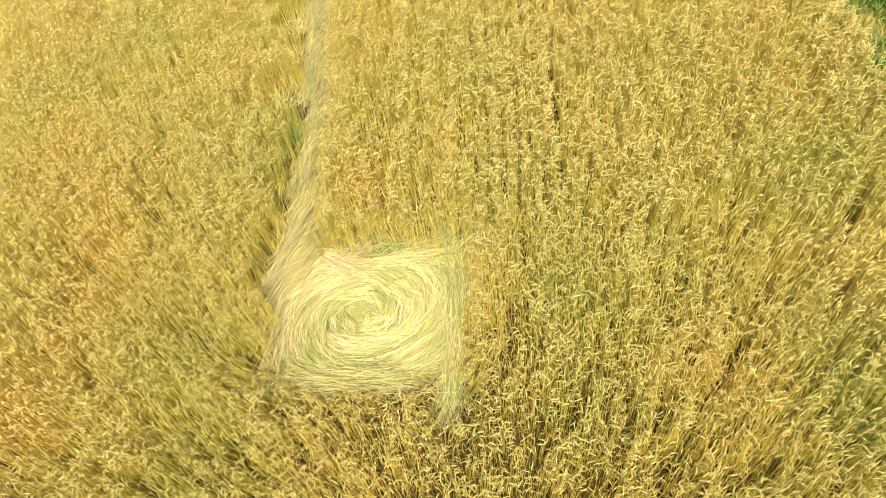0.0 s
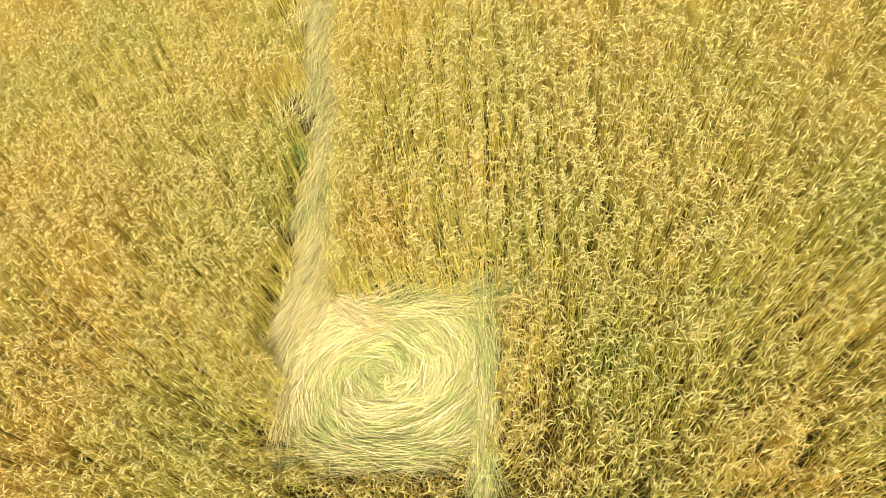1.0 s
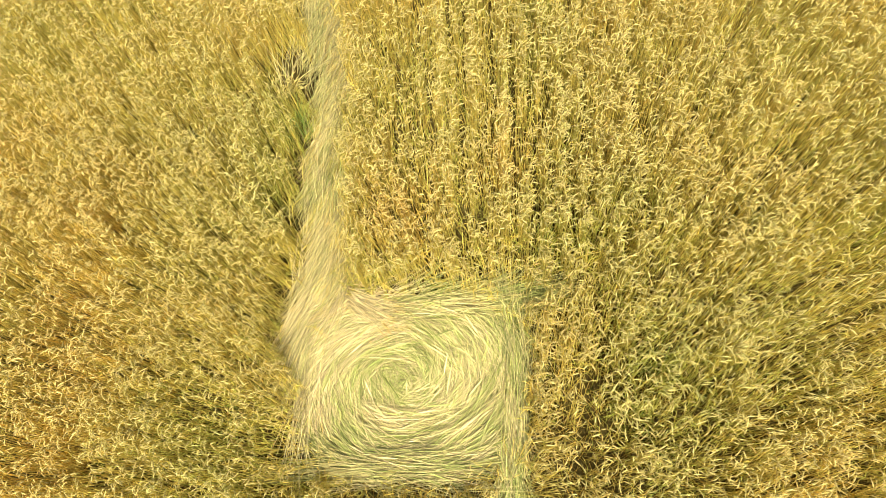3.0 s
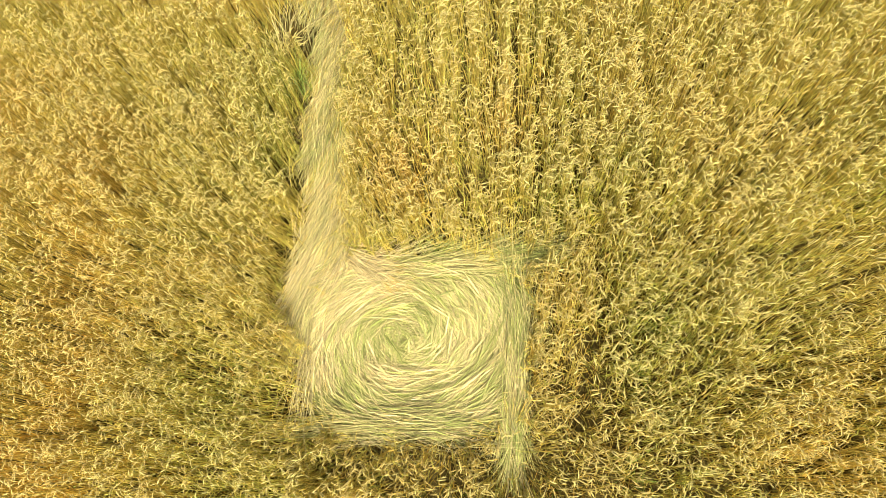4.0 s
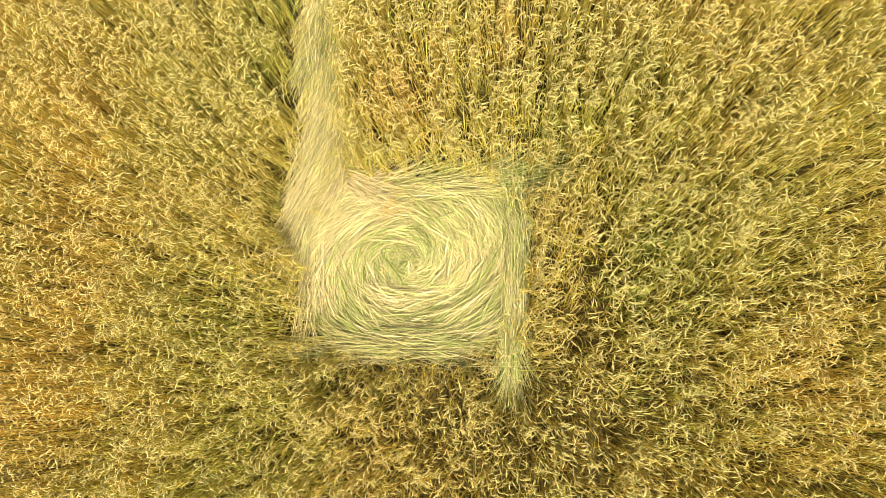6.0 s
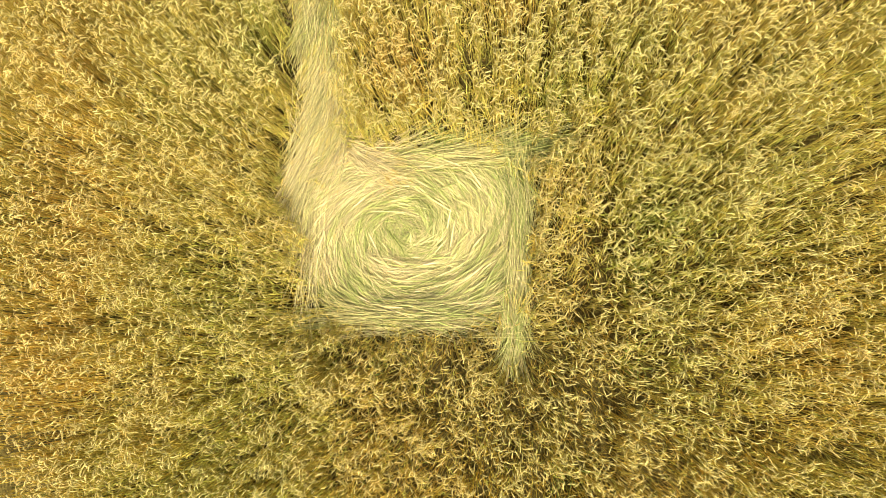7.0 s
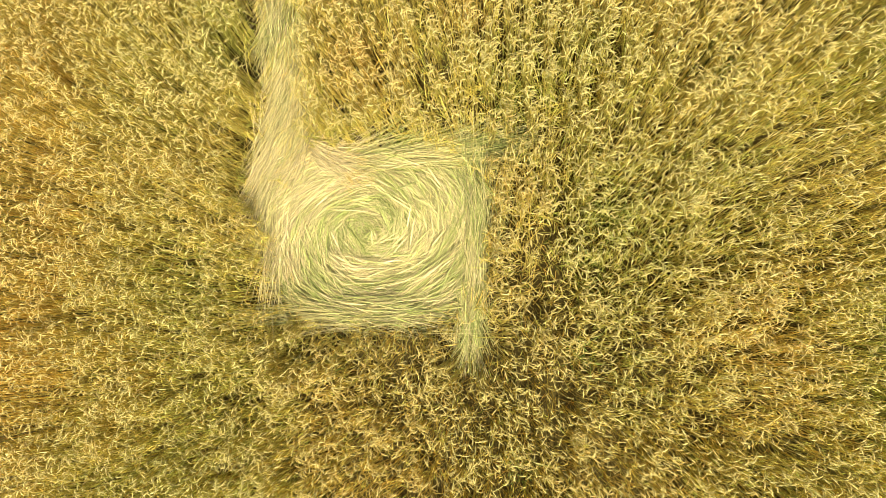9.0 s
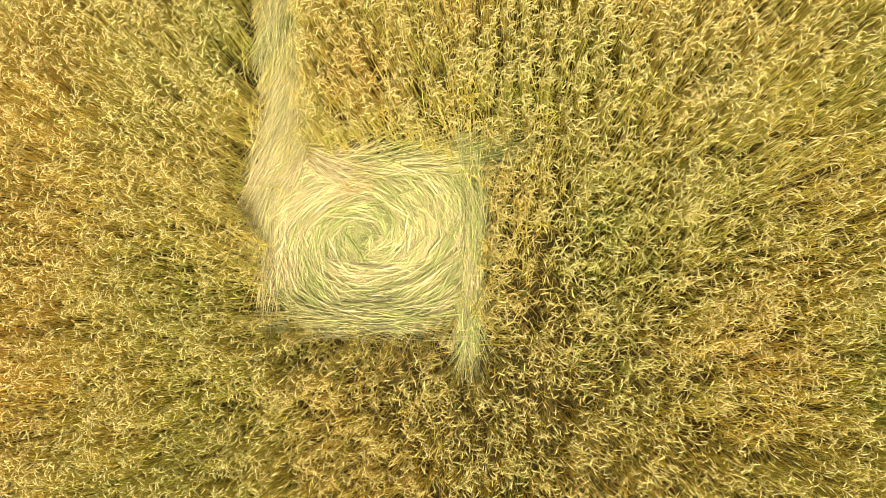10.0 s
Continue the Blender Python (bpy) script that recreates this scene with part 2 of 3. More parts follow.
def stalk_lines(x, y, g, tall=1.0, outward=None, ear_points=6):
    """Centre lines of standing stalks rooted at x, y: stem and nodding ear."""
    n = len(x)
    h = tall * np.clip(g.normal(0.69, 0.06, n) + 0.05 * value_noise(x, y, 0.6, 51) + 0.03 * value_noise(x, y, 2.0, 52) + 0.05 * value_noise(x, y, 0.09, 57), 0.38, 0.92)
    lean = np.stack([g.normal(0.0, 0.05, n) + 0.09 * value_noise(x, y, 0.4, 53) + 0.04 * value_noise(x, y, 1.4, 54) + 0.07 * value_noise(x, y, 0.08, 58),
                     g.normal(0.07, 0.05, n) + 0.09 * value_noise(x, y, 0.4, 55) + 0.04 * value_noise(x, y, 1.4, 56) + 0.07 * value_noise(x, y, 0.08, 59)], -1)
    # the drilled rows stay upright and apart to the north
    lean = lean * (1 - 0.45 * np.clip(y, 0, 1) * np.clip(x + 0.6, 0, 1))[:, None]
    if outward is not None:
        lean = lean + outward
        h = h * (1 - np.where(y < 1.1, np.where(y < -0.5, 0.45, 0.25), 0.06) * np.exp(-np.maximum(inside_patch(x, y), 0) / np.where(y < -0.5, 0.19, 0.13)))
    az = np.where(g.random(n) < 0.75, g.normal(-0.4, 0.95, n) + 1.1 * value_noise(x, y, 0.1, 60), g.uniform(-np.pi, np.pi, n))
    nod = np.stack([np.cos(az), np.sin(az)], -1)
    root = np.stack([x, y, np.zeros(n)], -1)
    s = np.array([0.0, 0.6, 1.0])
    stem = np.empty((n, 3, 3))
    stem[:, :, :2] = root[:, None, :2] + h[:, None, None] * (lean[:, None] * (s[None, :, None] * 0.5 + 0.5 * s[None, :, None] ** 2))
    stem[:, :, 2] = h[:, None] * s[None] * (1 - 0.35 * (lean ** 2).sum(-1))[:, None]
    stem[:, 2, :2] += nod * (h * 0.02)[:, None]
    a0, a1 = g.uniform(0.0, 1.0, n), g.uniform(1.1, 2.4, n)
    size = g.uniform(0.066, 0.108, n) * (1 - 0.14 * np.clip(0.3 - y, 0, 1))
    ear = np.empty((n, ear_points, 3))
    ear[:, 0] = stem[:, 2]
    for k in range(1, ear_points):
        a = a0 + (a1 - a0) * ((k - 0.5) / (ear_points - 1)) ** 0.8
        step = size / (ear_points - 1)
        ear[:, k, :2] = ear[:, k - 1, :2] + nod * (np.sin(a) * step)[:, None]
        ear[:, k, 2] = ear[:, k - 1, 2] + np.cos(a) * step
    return stem, ear, h, nod


def crop_parts(x, y, g, parent, fine, outward=None, names=("stems", "ears", "leaves", "awns")):
    n = len(x)
    ripe = ripeness(x, y)
    stem, ear, h, nod = stalk_lines(x, y, g, 1.0, outward, 5 if fine else 4)
    if not fine:
        stem = stem[:, [0, 2]]
    V, Q, per = tubes(stem, np.linspace(0.0026, 0.0019, stem.shape[1])[None] * g.uniform(0.9, 1.3, (n, 1)), 3, 1, 1)
    tagged(mesh_object(names[0], V, Q, M_STEM, np.repeat(ripe, per), parent=parent), kind="stuff")
    prof = np.array([0.3, 0.95, 1.0, 0.6, 0.05]) if fine else np.array([0.5, 1.0, 0.06])
    ear = ear if fine else ear[:, [0, 1, 3]]
    eared = g.random(n) < (0.86 if fine else 0.95)
    ear = ear[eared]
    V, Q, per = tubes(ear, prof[None] * g.uniform(0.0047, 0.0070, (len(ear), 1)) * (1.0 if fine else 1.2), 3, 0.65, 2)
    tagged(mesh_object(names[1], V, Q, M_EAR, np.repeat(np.clip(ripe + g.normal(0.05, 0.12, n), 0, 1)[eared], per), parent=parent), kind="stuff")
    # dry leaves: they leave the stem, arch over and hang
    reps = 2 if fine else 1
    si = np.tile(np.arange(n), reps)
    si = si[g.random(len(si)) > 0.95 * spot(x[si], y[si], 1.5, -1.6, 1.7)]
    m = len(si)
    f = g.uniform(0.25, 0.6, m)
    mid = stem[si, 1] if fine else 0.5 * (stem[si, 0] + stem[si, -1])
    at = stem[si, 0] + (mid - stem[si, 0]) * (f / 0.6)[:, None]
    az = g.uniform(0, 2 * np.pi, m)
    d = np.stack([np.cos(az), np.sin(az), np.zeros(m)], -1)
    L = g.uniform(0.12, 0.30, m)
    up = g.uniform(0.8, 1.7, m)
    k = 3
    s = np.linspace(0, 1, k)
    P = at[:, None] + d[:, None] * (L[:, None] * s[None] * 0.42)[..., None]
    P[:, :, 2] += L[:, None] * (up[:, None] * s[None] - (up[:, None] + g.uniform(0.1, 0.9, (m, 1))) * s[None] ** 2)
    P[:, :, 2] = np.maximum(P[:, :, 2], 0.02)
    side = np.stack([-d[:, 1], d[:, 0], g.normal(0, 0.5, m)], -1)
    W = unit(side)[:, None] * (g.uniform(0.0022, 0.0042, (m, 1)) * np.array([0.9, 1.0, 0.1])[None])[..., None]
    V, Q, per = ribbons(P, W)
    lr = np.clip(ripe[si] + g.normal(-0.02, 0.2, m) - 0.3 * (f < 0.45), 0, 1)
    tagged(mesh_object(names[2], V, Q, M_LEAF, np.repeat(lr, per), parent=parent), kind="stuff")
    # awns: fine bristles forward along the ear
    c = 9 if fine else 5
    q, ne = ear.shape[1], len(ear)
    ki = g.integers(0, q - 1, (ne, c))
    base = ear[np.arange(ne)[:, None], ki]
    along = unit(ear[np.arange(ne)[:, None], ki + 1] - base)
    out = unit(g.normal(size=(ne, c, 3)))
    tip = base + unit(along + 0.45 * out) * g.uniform(0.03, 0.062, (ne, c, 1))
    w = unit(np.cross(along, out)) * (0.0018 if fine else 0.0032)
    V = np.stack([base - w, base + w, tip], 2).reshape(-1, 3)
    tri = np.arange(ne * c * 3).reshape(-1, 3)
    tagged(mesh_object(names[3], V, np.zeros((0, 4)), M_AWN, np.repeat(ripe[eared], c * 3), tris=tri, parent=parent), kind="stuff")


def row_roots(x0, x1, y0, y1, density, g, spacing=0.18, tillers=3):
    """Roots in drilled rows that run along y: plants of several stalks, with scatter."""
    n = int((x1 - x0) * (y1 - y0) * density / tillers)
    row = g.integers(0, int((x1 - x0) / spacing), n)
    y = g.uniform(y0, y1, n)
    x = x0 + (row + 0.5) * spacing + g.normal(0, 1, n) * (0.078 - 0.050 * np.clip(y - 0.1, 0, 1) * (1 - 0.5 * np.clip(-0.8 - (x0 + row * spacing), 0, 1)) + 0.018 * value_noise(row * 1.9, y, 1.1, 62)) + 0.03 * value_noise(row * 3.7, y, 1.5, 61)
    many = g.poisson(tillers * np.clip(1.0 + 0.55 * value_noise(row * 5.3, y, 2.5, 63) * np.clip(y + 0.5, 0, 1) * np.clip(x + 0.9, 0, 1), 0.2, 2.0))
    x, y = np.repeat(x, many), np.repeat(y, many)
    return x + g.normal(0, 0.021, len(x)), y + g.normal(0, 0.021, len(y))


def push(x, y):
    """Stalks beside the flattened ground lean away from it a little."""
    e = 0.04
    d = inside_patch(x, y)
    gx, gy = inside_patch(x + e, y) - d, inside_patch(x, y + e) - d
    v = unit(np.stack([gx, gy], -1) + 1e-6)
    return v * (np.where(y < 1.2, np.where(y < -0.5, 0.62, 0.22), 0.07) * np.exp(-np.maximum(d, 0) / np.where(y < -0.5, 0.28, 0.10)))[:, None]


def thinned(x, y, g):
    """Thin spots in the stand."""
    k = 0.9 + 0.14 * spot(x, y, -2.3, 2.0, 1.4) + 0.08 * spot(x, y, -3.5, -1.0, 1.5) + 0.22 * value_noise(x, y, 0.4, 71) + 0.12 * value_noise(x, y, 0.14, 72) - 0.10 * spot(x, y, 1.3, -1.85, 1.5) - 0.10 * np.exp(-((x - 1.42) / 0.2) ** 2) * np.clip(y + 0.6, 0, 1)
    return g.random(len(x)) < k


def build_crop():
    g = np.random.default_rng(101)
    crop = tagged(new("rye_crop"), "ripe golden standing rye with nodding bristly ears in drilled rows", "crop", kind="stuff")
    x, y = row_roots(-8.0, 8.0, -2.95, 6.4, 630, g)
    half = 4.35 + 0.36 * (y + 2.2)
    seen = (x - 0.5 > -half) & (x - 0.5 < half + 0.8)
    rim = np.where((y > 0.1) & (x < trail_middle(y) + 0.1), np.where(y < 1.2, np.where(y < 0.8, 0.02, 0.09), 0.085), 0.0) * (0.6 + 1.6 * value_noise(x, y, 0.2, 73))
    keep = (inside_patch(x, y) > rim) & (x < field_edge(y)) & thinned(x, y, g) & seen
    x, y = x[keep], y[keep]
    # the last rows beside the verge and the far stand are thicker
    more = ((field_edge(y) - x < 0.4) & (y > 1.5)) | ((y > 1.2) & (g.random(len(x)) < 0.18))
    x, y = np.r_[x, x[more] + g.normal(0, 0.03, more.sum())], np.r_[y, y[more] + g.normal(0, 0.05, more.sum())]
    one = (x > SINGLE[0]) & (x < SINGLE[1]) & (y > SINGLE[2]) & (y < SINGLE[3])
    one &= g.random(len(x)) < 0.34
    one &= np.cumsum(one) <= 295
    singles = (x[one], y[one])
    x, y = x[~one], y[~one]
    fine = (y < 0.9) & (np.abs(x - 0.8) < 4.0)
    crop_parts(x[fine], y[fine], g, crop, True, push(x[fine], y[fine]))
    crop_parts(x[~fine], y[~fine], g, crop, False, push(x[~fine], y[~fine]), ("far_stems", "far_ears", "far_leaves", "far_awns"))
    # the stand goes on all round
    x, y = row_roots(-9.0, 9.0, -6.0, 9.0, 105, g)
    half = 4.35 + 0.36 * (y + 2.2)
    rest = ~((x - 0.5 > -half) & (x - 0.5 < half + 0.8) & (np.abs(x) < 8.0) & (y > -2.95) & (y < 6.4)) & (x < field_edge(y)) & (inside_patch(x, y) > 0)
    x, y = x[rest], y[rest]
    stem, ear, h, nod = stalk_lines(x, y, g, 1.0, None, 4)
    V, Q, per = tubes(stem[:, [0, 2]], np.array([[0.005, 0.004]]) * np.ones((len(x), 1)), 3)
    tagged(mesh_object("outer_stems", V, Q, M_STEM, np.repeat(ripeness(x, y), per), parent=crop), kind="stuff")
    V, Q, per = tubes(ear[:, [0, 1, 3]], np.array([[0.008, 0.013, 0.004]]) * np.ones((len(x), 1)), 3)
    tagged(mesh_object("outer_ears", V, Q, M_EAR, np.repeat(ripeness(x, y), per), parent=crop), kind="stuff")
    return crop, singles


CROP, SINGLES = build_crop()


def build_single_stalks(crop):
    """The stalks that stand nearest under the flight, one by one."""
    g = np.random.default_rng(707)
    zero = np.zeros(14)
    stem, ear, h, nod = stalk_lines(zero, zero, g, 1.0, None, 6)
    kinds = []
    for k in range(14):
        V, Q, per = tubes(stem[k:k + 1], np.array([[0.0028, 0.0024, 0.0020]]), 4, 1, k)
        a = mesh_object("rye_stalk", V, Q, M_STEM_ONE, np.full(per, 0.42))
        V, Q, per = tubes(ear[k:k + 1], np.array([[0.45, 1.0, 0.9, 1.0, 0.7, 0.12]]) * 0.0068, 4, 0.65, k)
        b = mesh_object("ear", V, Q, M_EAR_ONE, np.full(per, 0.45))
        kinds.append((a.data, b.data))
        bpy.data.objects.remove(a), bpy.data.objects.remove(b)
    for px, py in zip(*SINGLES):
        one, two = kinds[g.integers(0, 14)]
        stalk = new("rye_stalk", one)
        stalk.parent = crop
        stalk.matrix_local = pose(px, py, 0, g.normal(0, 3), g.normal(0, 3), g.normal(0, 40)) @ Matrix.Diagonal((1, 1, g.uniform(0.85, 1.12), 1))
        if g.random() < 0.9:
            head = new("ear", two)
            head.parent = stalk


build_single_stalks(CROP)


# ---- flattened rye ----
def flow(x, y):
    """The way that the flattened stalks lie, as an angle."""
    gx, gy = (x - 0.0) / 1.08 ** 2, y / 0.84 ** 2
    ang = np.arctan2(gx, -gy) - 0.17          # round the eye of the swirl, opening outwards
    rad = np.sqrt(((x - 0.0) / 1.08) ** 2 + (y / 0.84) ** 2)
    ang = ang + 0.35 * value_noise(x, y, 0.30, 81) * np.clip(1.4 - rad, 0, 1) + 2.5 * np.exp(-(rad / 0.22) ** 2) * value_noise(x, y, 0.10, 82)
    c, s = np.cos(ang), np.sin(ang)

    def blend(w, a):
        nonlocal c, s
        k = np.where(c * np.cos(a) + s * np.sin(a) < 0, -1.0, 1.0)
        c, s = c * (1 - w) + w * k * np.cos(a), s * (1 - w) + w * k * np.sin(a)

    step = lambda v, a, b: np.clip((v - a) / (b - a), 0, 1)
    blend(step(y, 0.66, 0.80) * step(x, -0.55, -0.25), 0.06 + 0.25 * step(x, 0.6, 1.3))     # north strip
    blend(step(x, 0.90, 1.02) * step(y, 0.75, 0.55), -np.pi / 2 + 0.10 * (x - 1.1) / 0.15)  # east strip
    blend(step(y, -0.64, -0.78) * step(x, 1.0, 0.85), -0.05)                                # south strip
    tm = x - trail_middle(y)
    blend(step(y, 0.70, 0.95) * step(x, -0.35, -0.6), np.pi / 2 - 0.30 - 0.6 * step(tm, 0.06, -0.22) + 0.2 * step(y, 2.0, 4.0) * value_noise(x, y, 0.25, 83))  # trail
    blend(step(x, -0.85, -1.1) * step(y, 0.5, 0.8), np.pi / 2 - 0.45)
    return np.arctan2(s, c)


def sheaves(x, y, g, per, wide, long, spread=0.12):
    """Stalks went down in sheaves: from the middles of sheaves the middles of straws, with each one's turn, height (0 to 1) and ripeness away from the mean."""
    n = len(x)
    many = g.poisson(per, n)
    turn, high, tint = g.normal(0, spread, n), g.random(n), g.normal(0, 0.3, n)
    a = flow(x, y) + turn
    i = np.repeat(np.arange(n), many)
    u, v = g.normal(0, long, len(i)), g.normal(0, wide, len(i))
    px, py = x[i] + u * np.cos(a[i]) - v * np.sin(a[i]), y[i] + u * np.sin(a[i]) + v * np.cos(a[i])
    off = turn[i] + g.normal(0, 0.05, len(i))
    off = np.where(g.random(len(i)) < 0.07, off + g.normal(0, 0.5, len(i)), off)
    return px, py, off, np.clip(high[i] + g.normal(0, 0.10, len(i)), 0, 1), tint[i]


def lying_lines(x, y, off, high, g, length, k, top):
    """Centre lines of lying stalks through x, y: they follow the flow, but stiffly."""
    n = len(x)
    a0 = flow(x, y)
    step = length / (k - 1)
    P = np.zeros((n, k, 3))
    c = k // 2
    P[:, c, 0], P[:, c, 1] = x, y
    for way, ids in ((1, range(c + 1, k)), (-1, range(c - 1, -1, -1))):
        px, py, a = x.copy(), y.copy(), a0 + off
        for q in ids:
            px, py = px + way * step * np.cos(a), py + way * step * np.sin(a)
            P[:, q, 0], P[:, q, 1] = px, py
            turn = (flow(px, py) - a0 + np.pi / 2) % np.pi - np.pi / 2
            a = a0 + off + np.clip(0.38 * turn, -0.5, 0.5)
    q = np.linspace(0, 1, k)[None]
    z0 = (0.12 + 0.85 * high)[:, None] * top[:, None]
    z1 = np.clip(z0 + g.normal(0.05, 0.2, (n, 1)) * top[:, None], 0.012, 1.25 * top[:, None])
    P[:, :, 2] = np.maximum(z0 + (z1 - z0) * q + 0.02 * np.sin(np.pi * q) * g.normal(0.3, 0.5, (n, 1)), 0.01)
    return P


def mat_top(x, y):
    return 0.11 + 0.04 * value_noise(x, y, 0.4, 91) + 0.02 * value_noise(x, y, 0.12, 92) + 0.06 * np.clip((-0.55 - y) / 0.2, 0, 1)


def mat_ripe(x, y):
    r = 0.43 + 0.32 * value_noise(x, y, 0.26, 95) + 0.10 * value_noise(x, y, 0.1, 96)
    for cx, cy, rad, k in ((-0.6, 0.75, 0.55, 0.25), (-0.85, 0.1, 0.3, 0.25), (0.8, 0.1, 0.35, 0.18), (0.05, -0.05, 0.5, -0.2), (-0.55, -0.6, 0.4, -0.12), (0.7, 0.85, 0.35, -0.32), (0.2, 0.9, 0.3, -0.2), (1.15, 0.78, 0.3, -0.12),
                           (1.12, -0.9, 0.32, -0.45), (1.15, -0.3, 0.25, -0.28), (1.12, 0.4, 0.25, -0.28), (-0.2, -0.9, 0.7, 0.12), (-0.9, 4.5, 1.5, -0.06)):
        r = r + k * spot(x, y, cx, cy, rad)
    return np.clip(r, 0, 1)


def lying_parts(sheaf, g, parent, k=5, names=("straws", "laid_ears", "laid_leaves"), riper=0.0, thick=1.0, material=None):
    x, y, off, high, tint = sheaf
    n = len(x)
    L = g.uniform(0.42, 0.82, n) * np.clip(0.5 + np.hypot(x, y * 1.2), 0.5, 1.0)
    P = lying_lines(x, y, off, high, g, L, k, mat_top(x, y))
    ripe = np.clip(mat_ripe(x, y) + riper + tint, 0, 1)
    V, Q, per = tubes(P, np.linspace(1.15, 0.75, k)[None] * thick * g.uniform(0.0019, 0.0034, (n, 1)), 3, 1, 5)
    tagged(mesh_object(names[0], V, Q, material or M_STRAW, np.repeat(ripe, per), parent=parent), kind="stuff")
    # heads at the far ends of about half
    pick = np.nonzero(g.random(n) < 0.08)[0]
    tipdir = unit(P[pick, -1] - P[pick, -2])
    E_ = P[pick, -1][:, None] + tipdir[:, None] * (np.linspace(0, 0.1, 4)[None, :, None])
    E_[:, :, 2] += np.linspace(0, -0.01, 4)[None]
    V, Q, per = tubes(E_, np.array([[0.4, 1, 0.9, 0.2]]) * g.uniform(0.0045, 0.0065, (len(pick), 1)), 4, 0.7, 6)
    tagged(mesh_object(names[1], V, Q, M_EAR, np.repeat(ripe[pick] * 0.8, per), parent=parent), kind="stuff")
    # crushed leaves among them
    m = int(n * 0.3)
    i = g.integers(0, n, m)
    j = g.integers(1, k - 2, m)
    d = unit(P[i, j + 1] - P[i, j] + g.normal(0, 0.012, (m, 3)))
    s = np.linspace(0, 1, 4)
    B = P[i, j][:, None] + d[:, None] * (g.uniform(0.12, 0.3, (m, 1)) * s[None])[..., None]
    B[:, :, 2] = np.maximum(B[:, :, 2] + 0.02 * np.sin(np.pi * s)[None], 0.015)
    side = unit(np.stack([-d[:, 1], d[:, 0], g.normal(0, 0.4, m)], -1))
    V, Q, per = ribbons(B, side[:, None] * (g.uniform(0.003, 0.0065, (m, 1)) * np.array([[0.7, 1, 0.8, 0.1]]))[..., None])
    tagged(mesh_object(names[2], V, Q, M_STRAW, np.repeat(np.clip(ripe[i] + g.normal(-0.05, 0.2, m), 0, 1), per), parent=parent), kind="stuff")


def build_flattened():
    g = np.random.default_rng(202)
    swirl = tagged(new("flattened_swirl"), "pale trampled rye lying in a spiral swirl on the soil", "flattened crop", kind="stuff")
    x, y = g.uniform(-1.15, 1.3, 4100), g.uniform(-1.05, 1.0, 4100)
    d = inside_patch(x, y)
    # the rim lies as thick as the middle
    k = (d < -0.03) & ((d > -0.25) | (g.random(4100) < 0.62)) & (x > -1.02) & ~((np.abs(x - 0.92) < 0.06) & (y < 0.55))
    px, py, *rest = sheaves(x[k], y[k], g, 7, 0.007, 0.07, 0.2)
    ok = inside_patch(px, py) < 0.02
    lying_parts([v[ok] for v in (px, py, *rest)], g, swirl)
    trail = tagged(new("trampled_trail"), "narrow trodden trail of flattened straw through standing rye", "trail", kind="stuff")
    y = g.uniform(0.75, 8.2, 1600)
    x = trail_middle(y) + g.uniform(-0.2, 0.22, 1600)
    # a ragged strip of bare ground along the west side
    ragged = -0.10 - 0.16 * value_noise(x * 0.2, y, 0.22, 85) - 0.2 * np.clip(1.3 - y, 0, 1)
    clear = (np.hypot(x + 1.33, (y - 3.62) / 1.2) > 0.42) & (x - trail_middle(y) > ragged)
    px, py, *rest = sheaves(x[clear], y[clear], g, 7, 0.008, 0.07, 0.11)
    ok = np.abs(px - trail_middle(py)) < 0.25
    lying_parts([v[ok] for v in (px, py, *rest)], g, trail, 4, riper=0.10, thick=1.25, material=M_TRAIL)
    return swirl, trail


SWIRL, TRAIL = build_flattened()


def build_single_straws(swirl):
    """Loose straws that lie on top of the swirl, one by one."""
    g = np.random.default_rng(808)
    kinds = []
    for k in range(12):
        L, bend = 0.32 + 0.035 * k, g.normal(0, 0.35)
        q = np.linspace(-0.5, 0.5, 6)
        P = np.stack([L * q, bend * L * (q ** 2 - 0.08), 0.012 * np.cos(q * 3.0) - 0.006 * g.random(6)], -1)[None]
        V, Q, per = tubes(P, np.linspace(1.15, 0.75, 6)[None] * 0.0022, 4, 1, k)
        ob = mesh_object("straw", V, Q, M_STRAW_ONE, np.full(per, 0.5))
        kinds.append(ob.data)
        bpy.data.objects.remove(ob)
    x, y = g.uniform(-1.0, 1.15, 460), g.uniform(-0.85, 0.85, 460)
    ok = inside_patch(x, y) < -0.1
    x, y = x[ok][:295], y[ok][:295]
    a, z = np.degrees(flow(x, y) + g.normal(0, 0.3, len(x))), 0.93 * mat_top(x, y)
    for px, py, pz, pa in zip(x, y, z, a):
        ob = new("straw", kinds[g.integers(0, 12)])
        ob.parent = swirl
        ob.matrix_local = pose(px, py, pz, g.uniform(0, 30), g.normal(0, 3), pa)


build_single_straws(SWIRL)


